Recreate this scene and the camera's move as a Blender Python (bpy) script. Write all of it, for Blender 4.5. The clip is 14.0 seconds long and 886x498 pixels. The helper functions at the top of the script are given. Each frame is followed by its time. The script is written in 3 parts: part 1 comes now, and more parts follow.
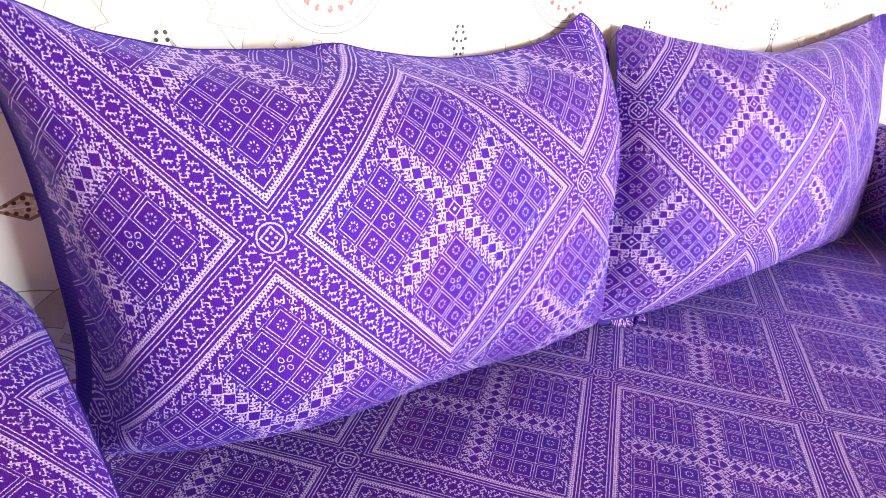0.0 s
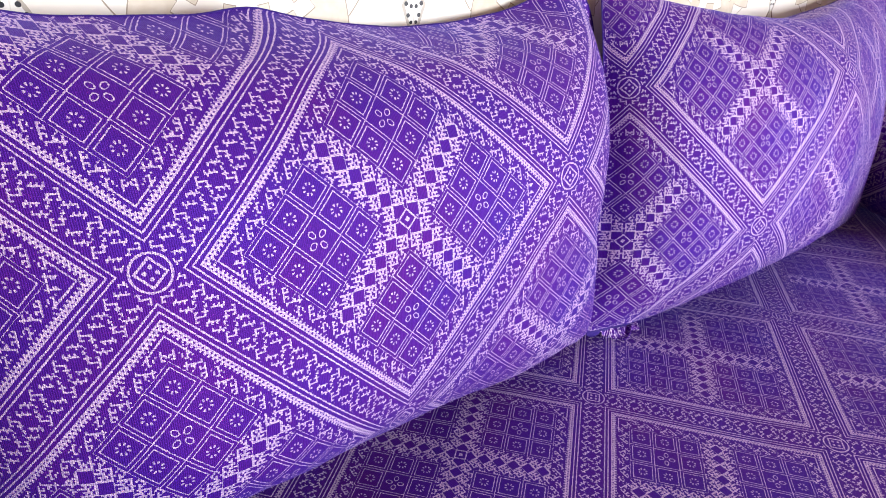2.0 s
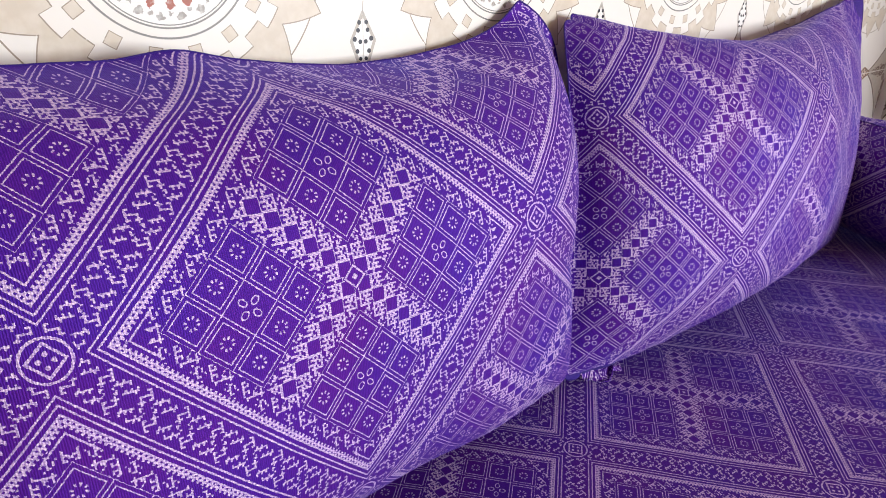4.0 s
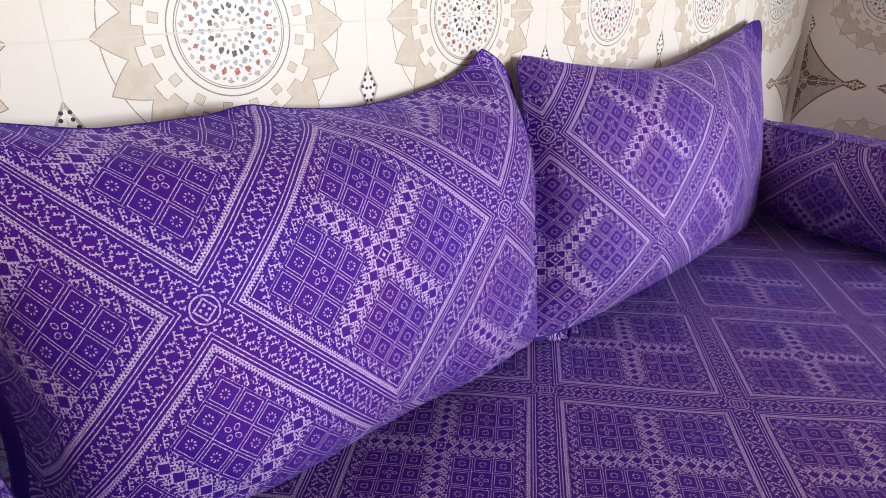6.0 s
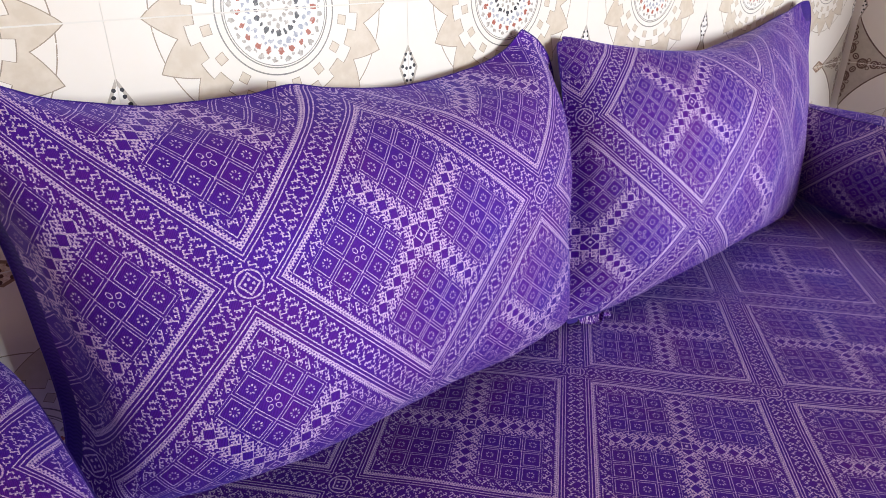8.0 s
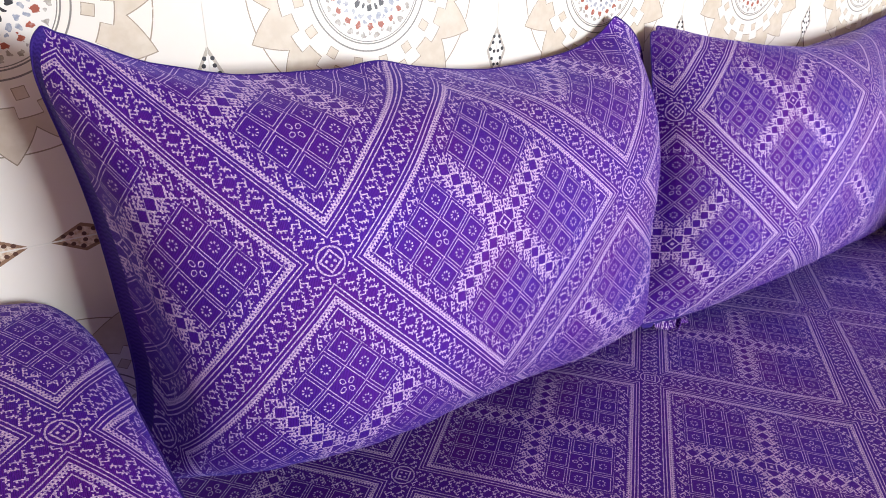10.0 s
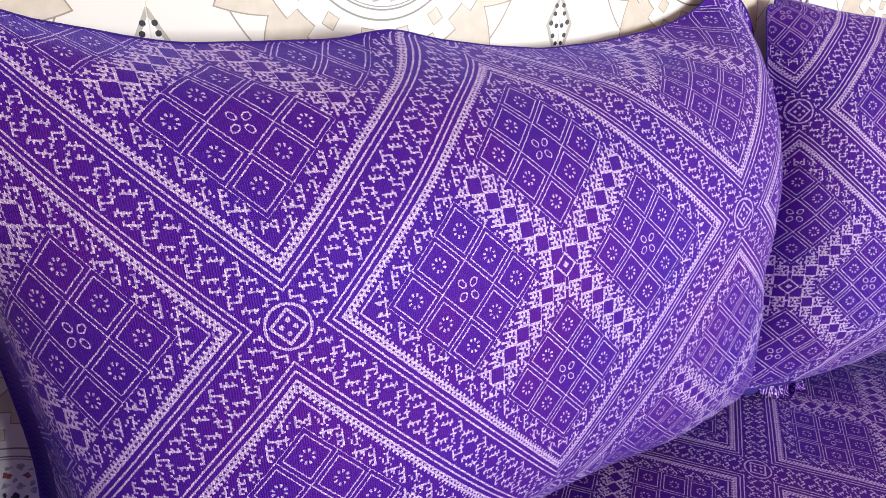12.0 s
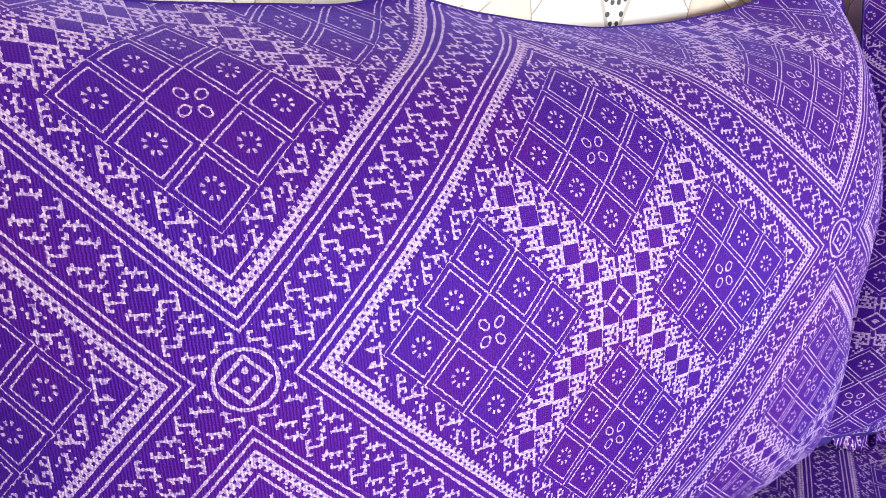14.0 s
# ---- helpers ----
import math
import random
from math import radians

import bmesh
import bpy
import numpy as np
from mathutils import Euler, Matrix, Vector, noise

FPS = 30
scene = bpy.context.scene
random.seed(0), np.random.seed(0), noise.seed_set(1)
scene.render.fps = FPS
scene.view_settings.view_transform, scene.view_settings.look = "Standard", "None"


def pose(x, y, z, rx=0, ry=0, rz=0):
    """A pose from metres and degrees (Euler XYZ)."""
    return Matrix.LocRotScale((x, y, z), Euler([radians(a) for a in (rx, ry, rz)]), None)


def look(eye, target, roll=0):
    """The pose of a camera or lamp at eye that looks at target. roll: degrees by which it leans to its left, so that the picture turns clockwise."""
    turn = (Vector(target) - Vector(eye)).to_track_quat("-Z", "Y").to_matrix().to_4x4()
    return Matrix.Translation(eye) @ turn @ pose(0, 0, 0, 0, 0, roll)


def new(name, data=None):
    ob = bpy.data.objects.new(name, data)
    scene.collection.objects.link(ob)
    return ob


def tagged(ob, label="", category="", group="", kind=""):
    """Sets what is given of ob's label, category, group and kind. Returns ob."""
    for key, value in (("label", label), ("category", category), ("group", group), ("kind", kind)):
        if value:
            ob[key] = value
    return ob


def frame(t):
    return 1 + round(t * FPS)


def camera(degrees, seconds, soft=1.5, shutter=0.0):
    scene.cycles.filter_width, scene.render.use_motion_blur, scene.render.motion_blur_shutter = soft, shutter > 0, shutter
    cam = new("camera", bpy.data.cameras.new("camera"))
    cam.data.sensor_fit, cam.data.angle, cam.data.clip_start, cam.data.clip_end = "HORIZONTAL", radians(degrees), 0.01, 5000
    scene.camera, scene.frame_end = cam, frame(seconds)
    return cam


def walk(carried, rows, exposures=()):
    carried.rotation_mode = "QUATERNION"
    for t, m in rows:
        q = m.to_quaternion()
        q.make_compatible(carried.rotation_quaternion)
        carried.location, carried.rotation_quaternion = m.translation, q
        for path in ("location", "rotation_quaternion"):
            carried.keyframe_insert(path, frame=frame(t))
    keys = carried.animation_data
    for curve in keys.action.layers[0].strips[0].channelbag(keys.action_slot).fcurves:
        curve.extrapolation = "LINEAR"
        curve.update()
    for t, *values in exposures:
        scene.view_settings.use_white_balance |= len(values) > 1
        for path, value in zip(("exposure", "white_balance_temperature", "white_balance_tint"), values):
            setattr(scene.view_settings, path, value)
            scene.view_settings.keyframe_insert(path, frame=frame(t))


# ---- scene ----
cam = camera(68.7, 14.0, 0.9)
PATH = [
    (0, (0.0383, 0.0006, 1.0355), (1.0873, 1.4689, 0.1722), 3.80),
    (0.5, (0.0464, -0.0056, 1.0377), (1.1201, 1.4791, 0.2376), 3.14),
    (1, (0.0718, 0.0324, 1.0332), (1.1827, 1.4610, 0.1817), 4.33),
    (1.5, (0.1235, 0.0712, 1.0202), (1.2331, 1.4748, 0.1264), 2.44),
    (2, (0.1498, 0.1177, 1.0003), (1.2403, 1.5237, 0.0872), 3.39),
    (2.5, (0.1873, 0.1741, 0.9867), (1.2543, 1.5795, 0.0459), 4.23),
    (3, (0.2106, 0.1894, 0.9925), (1.2995, 1.6290, 0.1311), 3.91),
    (3.5, (0.2133, 0.1736, 0.9938), (1.3592, 1.5911, 0.1707), 2.85),
    (3.7, (0.2140, 0.1679, 0.9961), (1.3476, 1.5845, 0.1546), 2.08),
    (5.8, (0.0453, -0.0081, 1.0397), (1.3188, 1.3347, 0.2812), -0.38),
    (6, (0.0323, -0.0061, 1.0667), (1.2638, 1.3534, 0.2685), -0.27),
    (6.5, (0.0186, -0.0233, 1.0707), (1.1464, 1.3897, 0.2159), -0.01),
    (7, (0.0254, -0.0244, 1.0695), (1.1772, 1.3668, 0.2119), -0.69),
    (7.2, (0.0242, -0.0217, 1.0743), (1.1693, 1.3744, 0.2160), -0.78),
    (9.3, (0.0117, 0.0000, 1.0618), (1.1387, 1.4123, 0.2040), 1.50),
    (9.5, (0.0084, 0.0010, 1.0558), (1.1060, 1.4334, 0.1936), 1.07),
    (10, (0.0079, 0.0312, 1.0499), (1.0182, 1.5229, 0.1819), 1.15),
    (10.5, (0.0334, 0.0683, 1.0295), (0.9981, 1.6029, 0.1856), 2.26),
    (11, (0.0737, 0.1050, 1.0156), (1.0184, 1.6494, 0.1657), 1.48),
    (11.5, (0.1136, 0.1480, 0.9988), (1.0069, 1.7161, 0.1382), 0.02),
    (12, (0.1491, 0.2046, 0.9801), (1.0132, 1.7970, 0.1349), 0.32),
    (12.5, (0.1682, 0.2614, 0.9742), (0.9926, 1.9035, 0.1849), 2.01),
    (13, (0.1842, 0.2905, 0.9605), (0.9082, 1.9753, 0.1611), 0.62),
    (13.5, (0.1925, 0.3170, 0.9469), (0.9366, 1.9523, 0.0683), 2.23),
    (14, (0.2044, 0.2929, 0.9501), (0.9807, 1.9254, 0.0943), 1.19),
]
walk(cam, [(t, look(eye, target, roll)) for t, eye, target, roll in PATH],
     exposures=[(0.0, 0.95), (0.15, 0.72), (0.4, 0.26), (1.0, 0.2), (2.0, 0.45), (2.5, 0.5), (3.0, 0.34), (3.7, 0.08), (5.8, -0.15), (7.2, -0.05), (9.5, 0.12), (10.0, 0.17), (10.5, 0.04), (11.5, 0.1), (12.5, 0.26), (13.0, 0.22), (14.0, 0.4)])

# ---- light ----
SEAT, WALL_Y, WALL_X = 0.436, 0.781, 2.20      # top of the seat, back wall, side wall
LEFT_X, FRONT_Y, CEIL = -2.3, -4.6, 2.75
END_Y, FAR_X = -0.25, 4.3                     # where the side wall ends, unseen, and a wider room added to slant the light
WIN = (1.7, 4.1, 0.55, 2.15)                  # window in the front wall: x0, x1, z0, z1

world = bpy.data.worlds.new("daylight")
scene.world = world
world.use_nodes = True
wt = world.node_tree
sky = wt.nodes.new("ShaderNodeTexSky")
sky.sky_type, sky.sun_disc = "NISHITA", False
sky.sun_elevation, sky.sun_rotation = radians(40), radians(200)
wt.links.new(sky.outputs[0], wt.nodes["Background"].inputs[0])
wt.nodes["Background"].inputs[1].default_value = 0.12


def area(name, m, w, h, power, colour):
    data = bpy.data.lights.new(name, "AREA")
    data.shape, data.size, data.size_y, data.energy, data.color = "RECTANGLE", w, h, power, colour
    ob = new(name, data)
    ob.matrix_world = m
    return ob


area("window_light", look(((WIN[0] + WIN[1]) / 2, FRONT_Y - 0.02, (WIN[2] + WIN[3]) / 2), (0.9, 0.6, 0.8)),
     WIN[1] - WIN[0], WIN[3] - WIN[2], 385.0, (0.90, 0.95, 1.0))


# ---- node arithmetic ----
class Val:
    """A number in a node tree; Python's operators make Math nodes."""

    def __init__(self, tree, out):
        self.tree, self.out = tree, out

    def op(self, kind, *others):
        node = self.tree.nodes.new("ShaderNodeMath")
        node.operation = kind
        for n, v in enumerate((self, *others)):
            if isinstance(v, Val):
                self.tree.links.new(v.out, node.inputs[n])
            else:
                node.inputs[n].default_value = float(v)
        return Val(self.tree, node.outputs[0])

    def const(self, v):
        node = self.tree.nodes.new("ShaderNodeValue")
        node.outputs[0].default_value = v
        return Val(self.tree, node.outputs[0])

    def __add__(self, o): return self.op("ADD", o)
    def __radd__(self, o): return self.op("ADD", o)
    def __sub__(self, o): return self.op("SUBTRACT", o)
    def __rsub__(self, o): return (self * -1.0) + o
    def __mul__(self, o): return self.op("MULTIPLY", o)
    def __rmul__(self, o): return self.op("MULTIPLY", o)
    def __truediv__(self, o): return self.op("DIVIDE", o)
    def __lt__(self, o): return self.op("LESS_THAN", o)
    def __gt__(self, o): return self.op("GREATER_THAN", o)
    def __and__(self, o): return self.op("MULTIPLY", o)
    def __or__(self, o): return self.op("MAXIMUM", o)
    def abs(self): return self.op("ABSOLUTE")
    def floor(self): return self.op("FLOOR")
    def round(self): return self.op("ROUND")
    def sqrt(self): return self.op("SQRT")
    def min(self, o): return self.op("MINIMUM", o)
    def max(self, o): return self.op("MAXIMUM", o)
    def mod(self, o): return self.op("FLOORED_MODULO", o)
    def fold(self, period): return (self - (self / period).round() * period)
    def inv(self): return self * -1.0 + 1.0
    def within(self, lo, hi): return (self > lo) & (self < hi)
    def near(self, at, half): return (self - at).abs() < half


def pick(mask, yes, no):
    """yes where mask is 1, no where it is 0."""
    return no + mask * (yes - no)


def stitches(art, i, j):
    """1 where the drawn motif has a stitch; i and j are whole numbers counted from its left and its top."""
    wide, high = len(art[0]), len(art)
    tree = i.tree
    ramp = tree.nodes.new("ShaderNodeValToRGB")
    ramp.color_ramp.interpolation = "CONSTANT"
    cells = ramp.color_ramp.elements
    while len(cells) < high:
        cells.new(0.5)
    for k, line in enumerate(art):
        cells[k].position = k / high
    for k, line in enumerate(art):
        v = sum(1 << n for n, c in enumerate(line) if c == "#") / (1 << wide)
        cells[k].color = (v, v, v, 1)
    tree.links.new(((j + 0.5) / high).out, ramp.inputs[0])
    sep = tree.nodes.new("ShaderNodeSeparateColor")
    tree.links.new(ramp.outputs[0], sep.inputs[0])
    code = (Val(tree, sep.outputs[0]) * (1 << wide)).round()
    power = code.const(2.0).op("POWER", i)
    return ((code / power).floor()).mod(2.0)


def material(name):
    m = bpy.data.materials.new(name)
    m.use_nodes = True
    return m, m.node_tree, m.node_tree.nodes["Principled BSDF"]


def noise_val(tree, vector, scale, detail=3.0, rough=0.55):
    n = tree.nodes.new("ShaderNodeTexNoise")
    n.inputs["Scale"].default_value, n.inputs["Detail"].default_value, n.inputs["Roughness"].default_value = scale, detail, rough
    if vector is not None:
        tree.links.new(vector, n.inputs["Vector"])
    return Val(tree, n.outputs[0])


def mix_col(tree, fac, a, b):
    n = tree.nodes.new("ShaderNodeMix")
    n.data_type = "RGBA"
    n.clamp_factor = True
    if isinstance(fac, Val):
        tree.links.new(fac.out, n.inputs[0])
    else:
        n.inputs[0].default_value = fac
    for socket, c in ((n.inputs[6], a), (n.inputs[7], b)):
        if isinstance(c, tuple):
            socket.default_value = (*c, 1)
        else:
            tree.links.new(c, socket)
    return n.outputs[2]


def bump(tree, bsdf, height, strength, distance):
    b = tree.nodes.new("ShaderNodeBump")
    b.inputs["Strength"].default_value, b.inputs["Distance"].default_value = strength, distance
    tree.links.new(height.out, b.inputs["Height"])
    tree.links.new(b.outputs[0], bsdf.inputs["Normal"])


# ---- brocade ----
REPEAT = 0.435        # width and height of one lozenge of the cloth
HALF = 119            # threads from a rosette to the middle of a lozenge

BAND_ART = [
    "........#..",
    ".#.#.#..##.",
    ".######....",
    "..#.....##.",
    "........#..",
    "##......###",
    ".#......#..",
    "###.....##.",
    ".#...#.#...",
    "...######..",
    "...#..#..#."]
EDGE_ART = [
    "....#......",
    "..##.......",
    ".#.#.#..##.",
    ".#.##..#.#.",
    "#..#...###.",
    "..##.....#.",
    "....#..###.",
    "..#..#.#.#.",
    "..#.##...#.",
    ".########..",
    "..#.....#.."]

BOX_ART = [
    "#######",
    "#.#.#..",
    "#.####.",
    "##.#...",
    "#..####",
    "#.#.#..",
    "######."]
OUTER_ART = [
    "....#..",
    "...##..",
    "..#.#.#",
    ".##....",
    "#.##.#.",
    "....#..",
    "..#...."]

PURPLE, PURPLE_RED, THREAD = (0.056, 0.013, 0.350), (0.114, 0.010, 0.285), (0.85, 0.68, 0.87)
NAVY = (0.030, 0.012, 0.17)


def brocade():
    m, t, bsdf = material("purple_brocade")
    uv = t.nodes.new("ShaderNodeUVMap")
    sep = t.nodes.new("ShaderNodeSeparateXYZ")
    t.links.new(uv.outputs[0], sep.inputs[0])
    rag = t.nodes.new("ShaderNodeTexNoise")
    rag.inputs["Scale"].default_value, rag.inputs["Detail"].default_value = 620.0, 2.0
    t.links.new(uv.outputs[0], rag.inputs["Vector"])
    off = t.nodes.new("ShaderNodeSeparateColor")
    t.links.new(rag.outputs["Color"], off.inputs[0])
    u, v = Val(t, sep.outputs[0]) + (Val(t, off.outputs[0]) - 0.5) * 0.0016, Val(t, sep.outputs[1]) + (Val(t, off.outputs[1]) - 0.5) * 0.0016
    px = REPEAT / 2 / HALF
    fx, fy = (u / (px * 2)).fold(float(HALF)).abs() * 2.0, (v / (px * 2)).fold(float(HALF)).abs() * 2.0
    first = fx > fy
    ic, jc = pick(first, fx * -1.0 + HALF, fx), pick(first, fy, fy * -1.0 + HALF)
    i, j = ic.floor(), jc.floor()
    P, Q = ic + jc, ic - jc
    Qa = Q.abs()
    e = P * -1.0 + HALF

    # the bands between the lozenges, with a chain of plain squares
    bi, bj = (ic - 4.5).floor().mod(11.0), (jc - 4.5).floor().mod(11.0)

    def fine(art, shift):
        """The motif with its stitches drawn a little thinner than a thread's cell."""
        near, far = ((stitches(art, (ic + (shift + d)).floor().mod(11.0), (jc + (shift + d)).floor().mod(11.0))) for d in (-0.13, 0.13))
        return near & far

    plain = ((bi - 5).abs().max((bj - 5).abs()) < 2.7) & (e < 6.0)
    band = fine(BAND_ART, -4.5) & plain.inv() & (P > 108.4)
    # thin lines and the toothed line
    thin = P.near(103.4, 0.5) | P.near(106.6, 0.5)
    thick = (P.within(97.2, 100.6) & (P.near(98.9, 0.55) & (Q.mod(3.0) < 1.3)).inv()) | (P.within(95.7, 97.3) & (Q.mod(3.0) < 1.5))
    # stitched border inside the toothed line, with a plain square in each corner
    edge = fine(EDGE_ART, 7.0) & P.within(HALF * 0.700, HALF * 0.800)
    tip = (Qa > HALF * 0.715) & (P < HALF * 0.79)
    edge = (edge & tip.inv()) | (P.near(93.4, 0.5) & (Qa > HALF * 0.63))
    # four panels of three by three small lozenges
    panel = P.within(HALF * 0.128, HALF * 0.697) & Qa.within(HALF * 0.128, HALF * 0.697)
    sub = HALF * 0.57 / 3
    sp, sq = (P - HALF * 0.4125) / sub, (Qa - HALF * 0.4125) / sub
    lp, lq = sp - sp.round(), sq - sq.round()
    big = lp.abs().max(lq.abs())
    frame_line = big.within(0.370, 0.400) | (big > 0.486)
    r = (lp * lp + lq * lq).sqrt()
    ang = lq.op("ARCTAN2", lp)
    pairs = (ang * 4.0).op("COSINE").within(-0.72, 0.50)
    big_c, low_c = lp.abs().max(lq.abs()), lp.abs().min(lq.abs())
    loop_r = ((big_c - 0.225) * (big_c - 0.225) + low_c * low_c * 2.0).sqrt()
    mid = (sp.abs() < 0.5) & (sq.abs() < 0.5)
    dots = r.within(0.110, 0.190) & pairs
    loops = loop_r.near(0.115, 0.020)
    inside = pick(mid, loops | (big > 0.483), dots | frame_line)
    # the cross of chequered squares between the panels
    cross = (P < HALF * 0.700) & panel.inv()
    fi, fj = (ic - 7.6) / 6.8, (jc - 7.6) / 6.8
    ca, cb = (fi - fi.floor() - 0.5).abs(), (fj - fj.floor() - 0.5).abs()
    off = (fi.floor() - fj.floor()).abs()
    bx, by = ((fi - fi.floor()) * 7.0).floor(), ((fj - fj.floor()) * 7.0).floor()
    chain = pick(off < 0.5, ca.max(cb) > 0.455, pick(off < 1.5, stitches(BOX_ART, bx, by), stitches(OUTER_ART, bx, by)))
    heart = P < 6.3
    chain = pick(heart, P.within(4.4, 5.6) | (P < 1.6), chain)
    # rosettes where the bands cross
    ri, rj = pick(i > j, ic * -1.0 + HALF, ic), pick(i > j, jc, jc * -1.0 + HALF)
    rr = (ri * ri + rj * rj).sqrt()
    rd = ri + rj
    rose = rr.within(7.4, 8.4) | rd.within(5.4, 6.8) | (((ri - 2.4) * (ri - 2.4) + rj * rj) < 0.8) | (((rj - 2.4) * (rj - 2.4) + ri * ri) < 0.8)
    pattern = band | thin | thick | edge | (inside & panel) | (chain & cross)
    pattern = pick(rr < 9.6, rose, pattern)

    # woven rib, worn places and shot colour
    rib = (u * (6.2832 / 0.0016)).op("SINE")
    cross_rib = (v * (6.2832 / 0.0013)).op("SINE")
    patch = noise_val(t, uv.outputs[0], 7.0, 4.0)
    fleck = noise_val(t, uv.outputs[0], 520.0, 2.0)
    twist = ((u * 0.55 + v) * (6.2832 / 0.0021)).op("SINE") > -0.62
    strength = ((fleck * 1.2 + 0.40) * pattern * (twist * 0.4 + 0.6)).min(1.0)
    ground = mix_col(t, (patch * 2.2 - 0.6).max(0.0), PURPLE, PURPLE_RED)
    ground = mix_col(t, (rib * 0.20 + 0.20), ground, (0.014, 0.002, 0.08))
    thread = mix_col(t, (fleck * 2.4 - 0.7).max(0.0), (0.34, 0.22, 0.56), THREAD)
    t.links.new(mix_col(t, strength, ground, thread), bsdf.inputs["Base Color"])
    t.links.new((0.46 + patch * 0.2).out, bsdf.inputs["Roughness"])
    bsdf.inputs["Specular IOR Level"].default_value = 0.10
    bsdf.inputs["Metallic"].default_value = 0.25       # silky thread
    bsdf.inputs["Sheen Weight"].default_value = 0.26
    bsdf.inputs["Sheen Roughness"].default_value = 0.36
    bsdf.inputs["Sheen Tint"].default_value = (0.10, 0.14, 1.0, 1)
    bump(t, bsdf, pattern * 0.6 + rib * 0.14 + cross_rib * 0.06 + fleck * 0.12, 0.6, 0.0011)
    return m


def plain_cloth():
    m, t, bsdf = material("navy_selvedge")
    uv = t.nodes.new("ShaderNodeUVMap")
    sep = t.nodes.new("ShaderNodeSeparateXYZ")
    t.links.new(uv.outputs[0], sep.inputs[0])
    u, v = Val(t, sep.outputs[0]), Val(t, sep.outputs[1])
    zig = ((v * (6.2832 / 0.005) + ((u / 0.006).fold(1.0).abs() * 6.0)).op("SINE"))
    fleck = noise_val(t, uv.outputs[0], 600.0, 2.0)
    c = mix_col(t, zig * 0.25 + 0.3 + (fleck - 0.5) * 0.5, NAVY, (0.066, 0.032, 0.30))
    t.links.new(c, bsdf.inputs["Base Color"])
    bsdf.inputs["Roughness"].default_value = 0.6
    bsdf.inputs["Specular IOR Level"].default_value = 0.15
    bump(t, bsdf, zig * 0.5 + fleck, 0.5, 0.0006)
    return m


# ---- glazed printed tile ----
TILE_W, TILE_H = 0.40, 0.25
MED_Z, STAR_Z = 0.998, 0.748


def printed_tile(name, axis, shift):
    """Glazed tile with its printed ornament; axis: the way along the wall, shift: where a round medallion stands on it."""
    m, t, bsdf = material(name)
    geo = t.nodes.new("ShaderNodeNewGeometry")
    sep = t.nodes.new("ShaderNodeSeparateXYZ")
    t.links.new(geo.outputs["Position"], sep.inputs[0])
    x = (Val(t, sep.outputs[axis]) - shift).fold(0.4)
    z = (Val(t, sep.outputs[2]) - MED_Z).fold(0.5)
    r = (x * x + z * z).sqrt()
    ang = z.op("ARCTAN2", x)
    rad = 57.29578
    # sixteen-pointed star
    a16 = (ang * rad).fold(22.5).abs() / 11.25
    outer = a16 * -0.034 + 0.162
    b16 = (ang * rad + 11.25).fold(22.5).abs() / 11.25
    inner = pick(b16 < 0.5, b16.const(0.117), b16 * 0.0 + 0.105)
    star = (r < outer) & (r > inner)
    star_line = (r - outer).abs() < 0.0009
    inner_line = ((r - inner).abs() < 0.0006) | (b16.near(0.5, 0.012) & r.within(0.105, 0.117))
    arc = r.near(0.1525, 0.0007) & (r > outer)
    # small squares round the medallion
    a24 = (ang * rad + 11.25).fold(22.5) / rad
    sqx, sqy = a24 * r, r - 0.0935
    small = (sqx.abs().max(sqy.abs()) < 0.0062)
    small_line = small & (sqx.abs().max(sqy.abs()) > 0.0054)
    # medallion
    disc = r < 0.068
    rings = r.near(0.0790, 0.0009) | r.near(0.0702, 0.0008) | r.near(0.0675, 0.0005)

    wob = t.nodes.new("ShaderNodeTexNoise")
    wob.inputs["Scale"].default_value, wob.inputs["Detail"].default_value = 190.0, 2.0
    t.links.new(geo.outputs["Position"], wob.inputs["Vector"])
    wob_sep = t.nodes.new("ShaderNodeSeparateColor")
    t.links.new(wob.outputs["Color"], wob_sep.inputs[0])
    r_w = r + (Val(t, wob_sep.outputs[0]) - 0.5) * 0.009
    ang_w = ang * rad + (Val(t, wob_sep.outputs[1]) - 0.5) * 9.0

    def beads(count, radius, size, turn=0.0, stretch=1.0):
        step = 360.0 / count
        a = ((ang_w + turn).fold(step)) / rad * radius
        d = ((a * a) * stretch + (r_w - radius) * (r_w - radius)).sqrt()
        return d < size

    red = beads(20, 0.0505, 0.0036)
    blue = beads(20, 0.0385, 0.0030) | beads(20, 0.0440, 0.0024, 9.0)
    black = beads(10, 0.0280, 0.0036, 18.0) | beads(10, 0.0275, 0.0030, 0.0, 3.0)
    grey = beads(10, 0.0195, 0.0028, 18.0) | beads(10, 0.0124, 0.0026) | beads(20, 0.0605, 0.0034, 9.0) | beads(20, 0.0578, 0.0020)
    # four-pointed star between the medallions
    sx = (x.abs() * -1.0 + 0.2)
    sz = (z.abs() * -1.0 + 0.25)
    far, low = sx.max(sz), sx.min(sz)
    body = (sx.op("POWER", 0.74) + sz.op("POWER", 0.74)) < 0.237
    body_line = (sx.op("POWER", 0.74) + sz.op("POWER", 0.74)).near(0.237, 0.0042)

    def spot(px_, pz, size):
        dx, dz = far - px_, low - pz
        return ((dx * dx + dz * dz).sqrt()) < size

    def hoop(px_, pz, size, w):
        dx, dz = far - px_, low - pz
        return ((dx * dx + dz * dz).sqrt()).near(size, w)

    half_up = ((far - 0.187) / -0.029) * 0.015 + 0.001
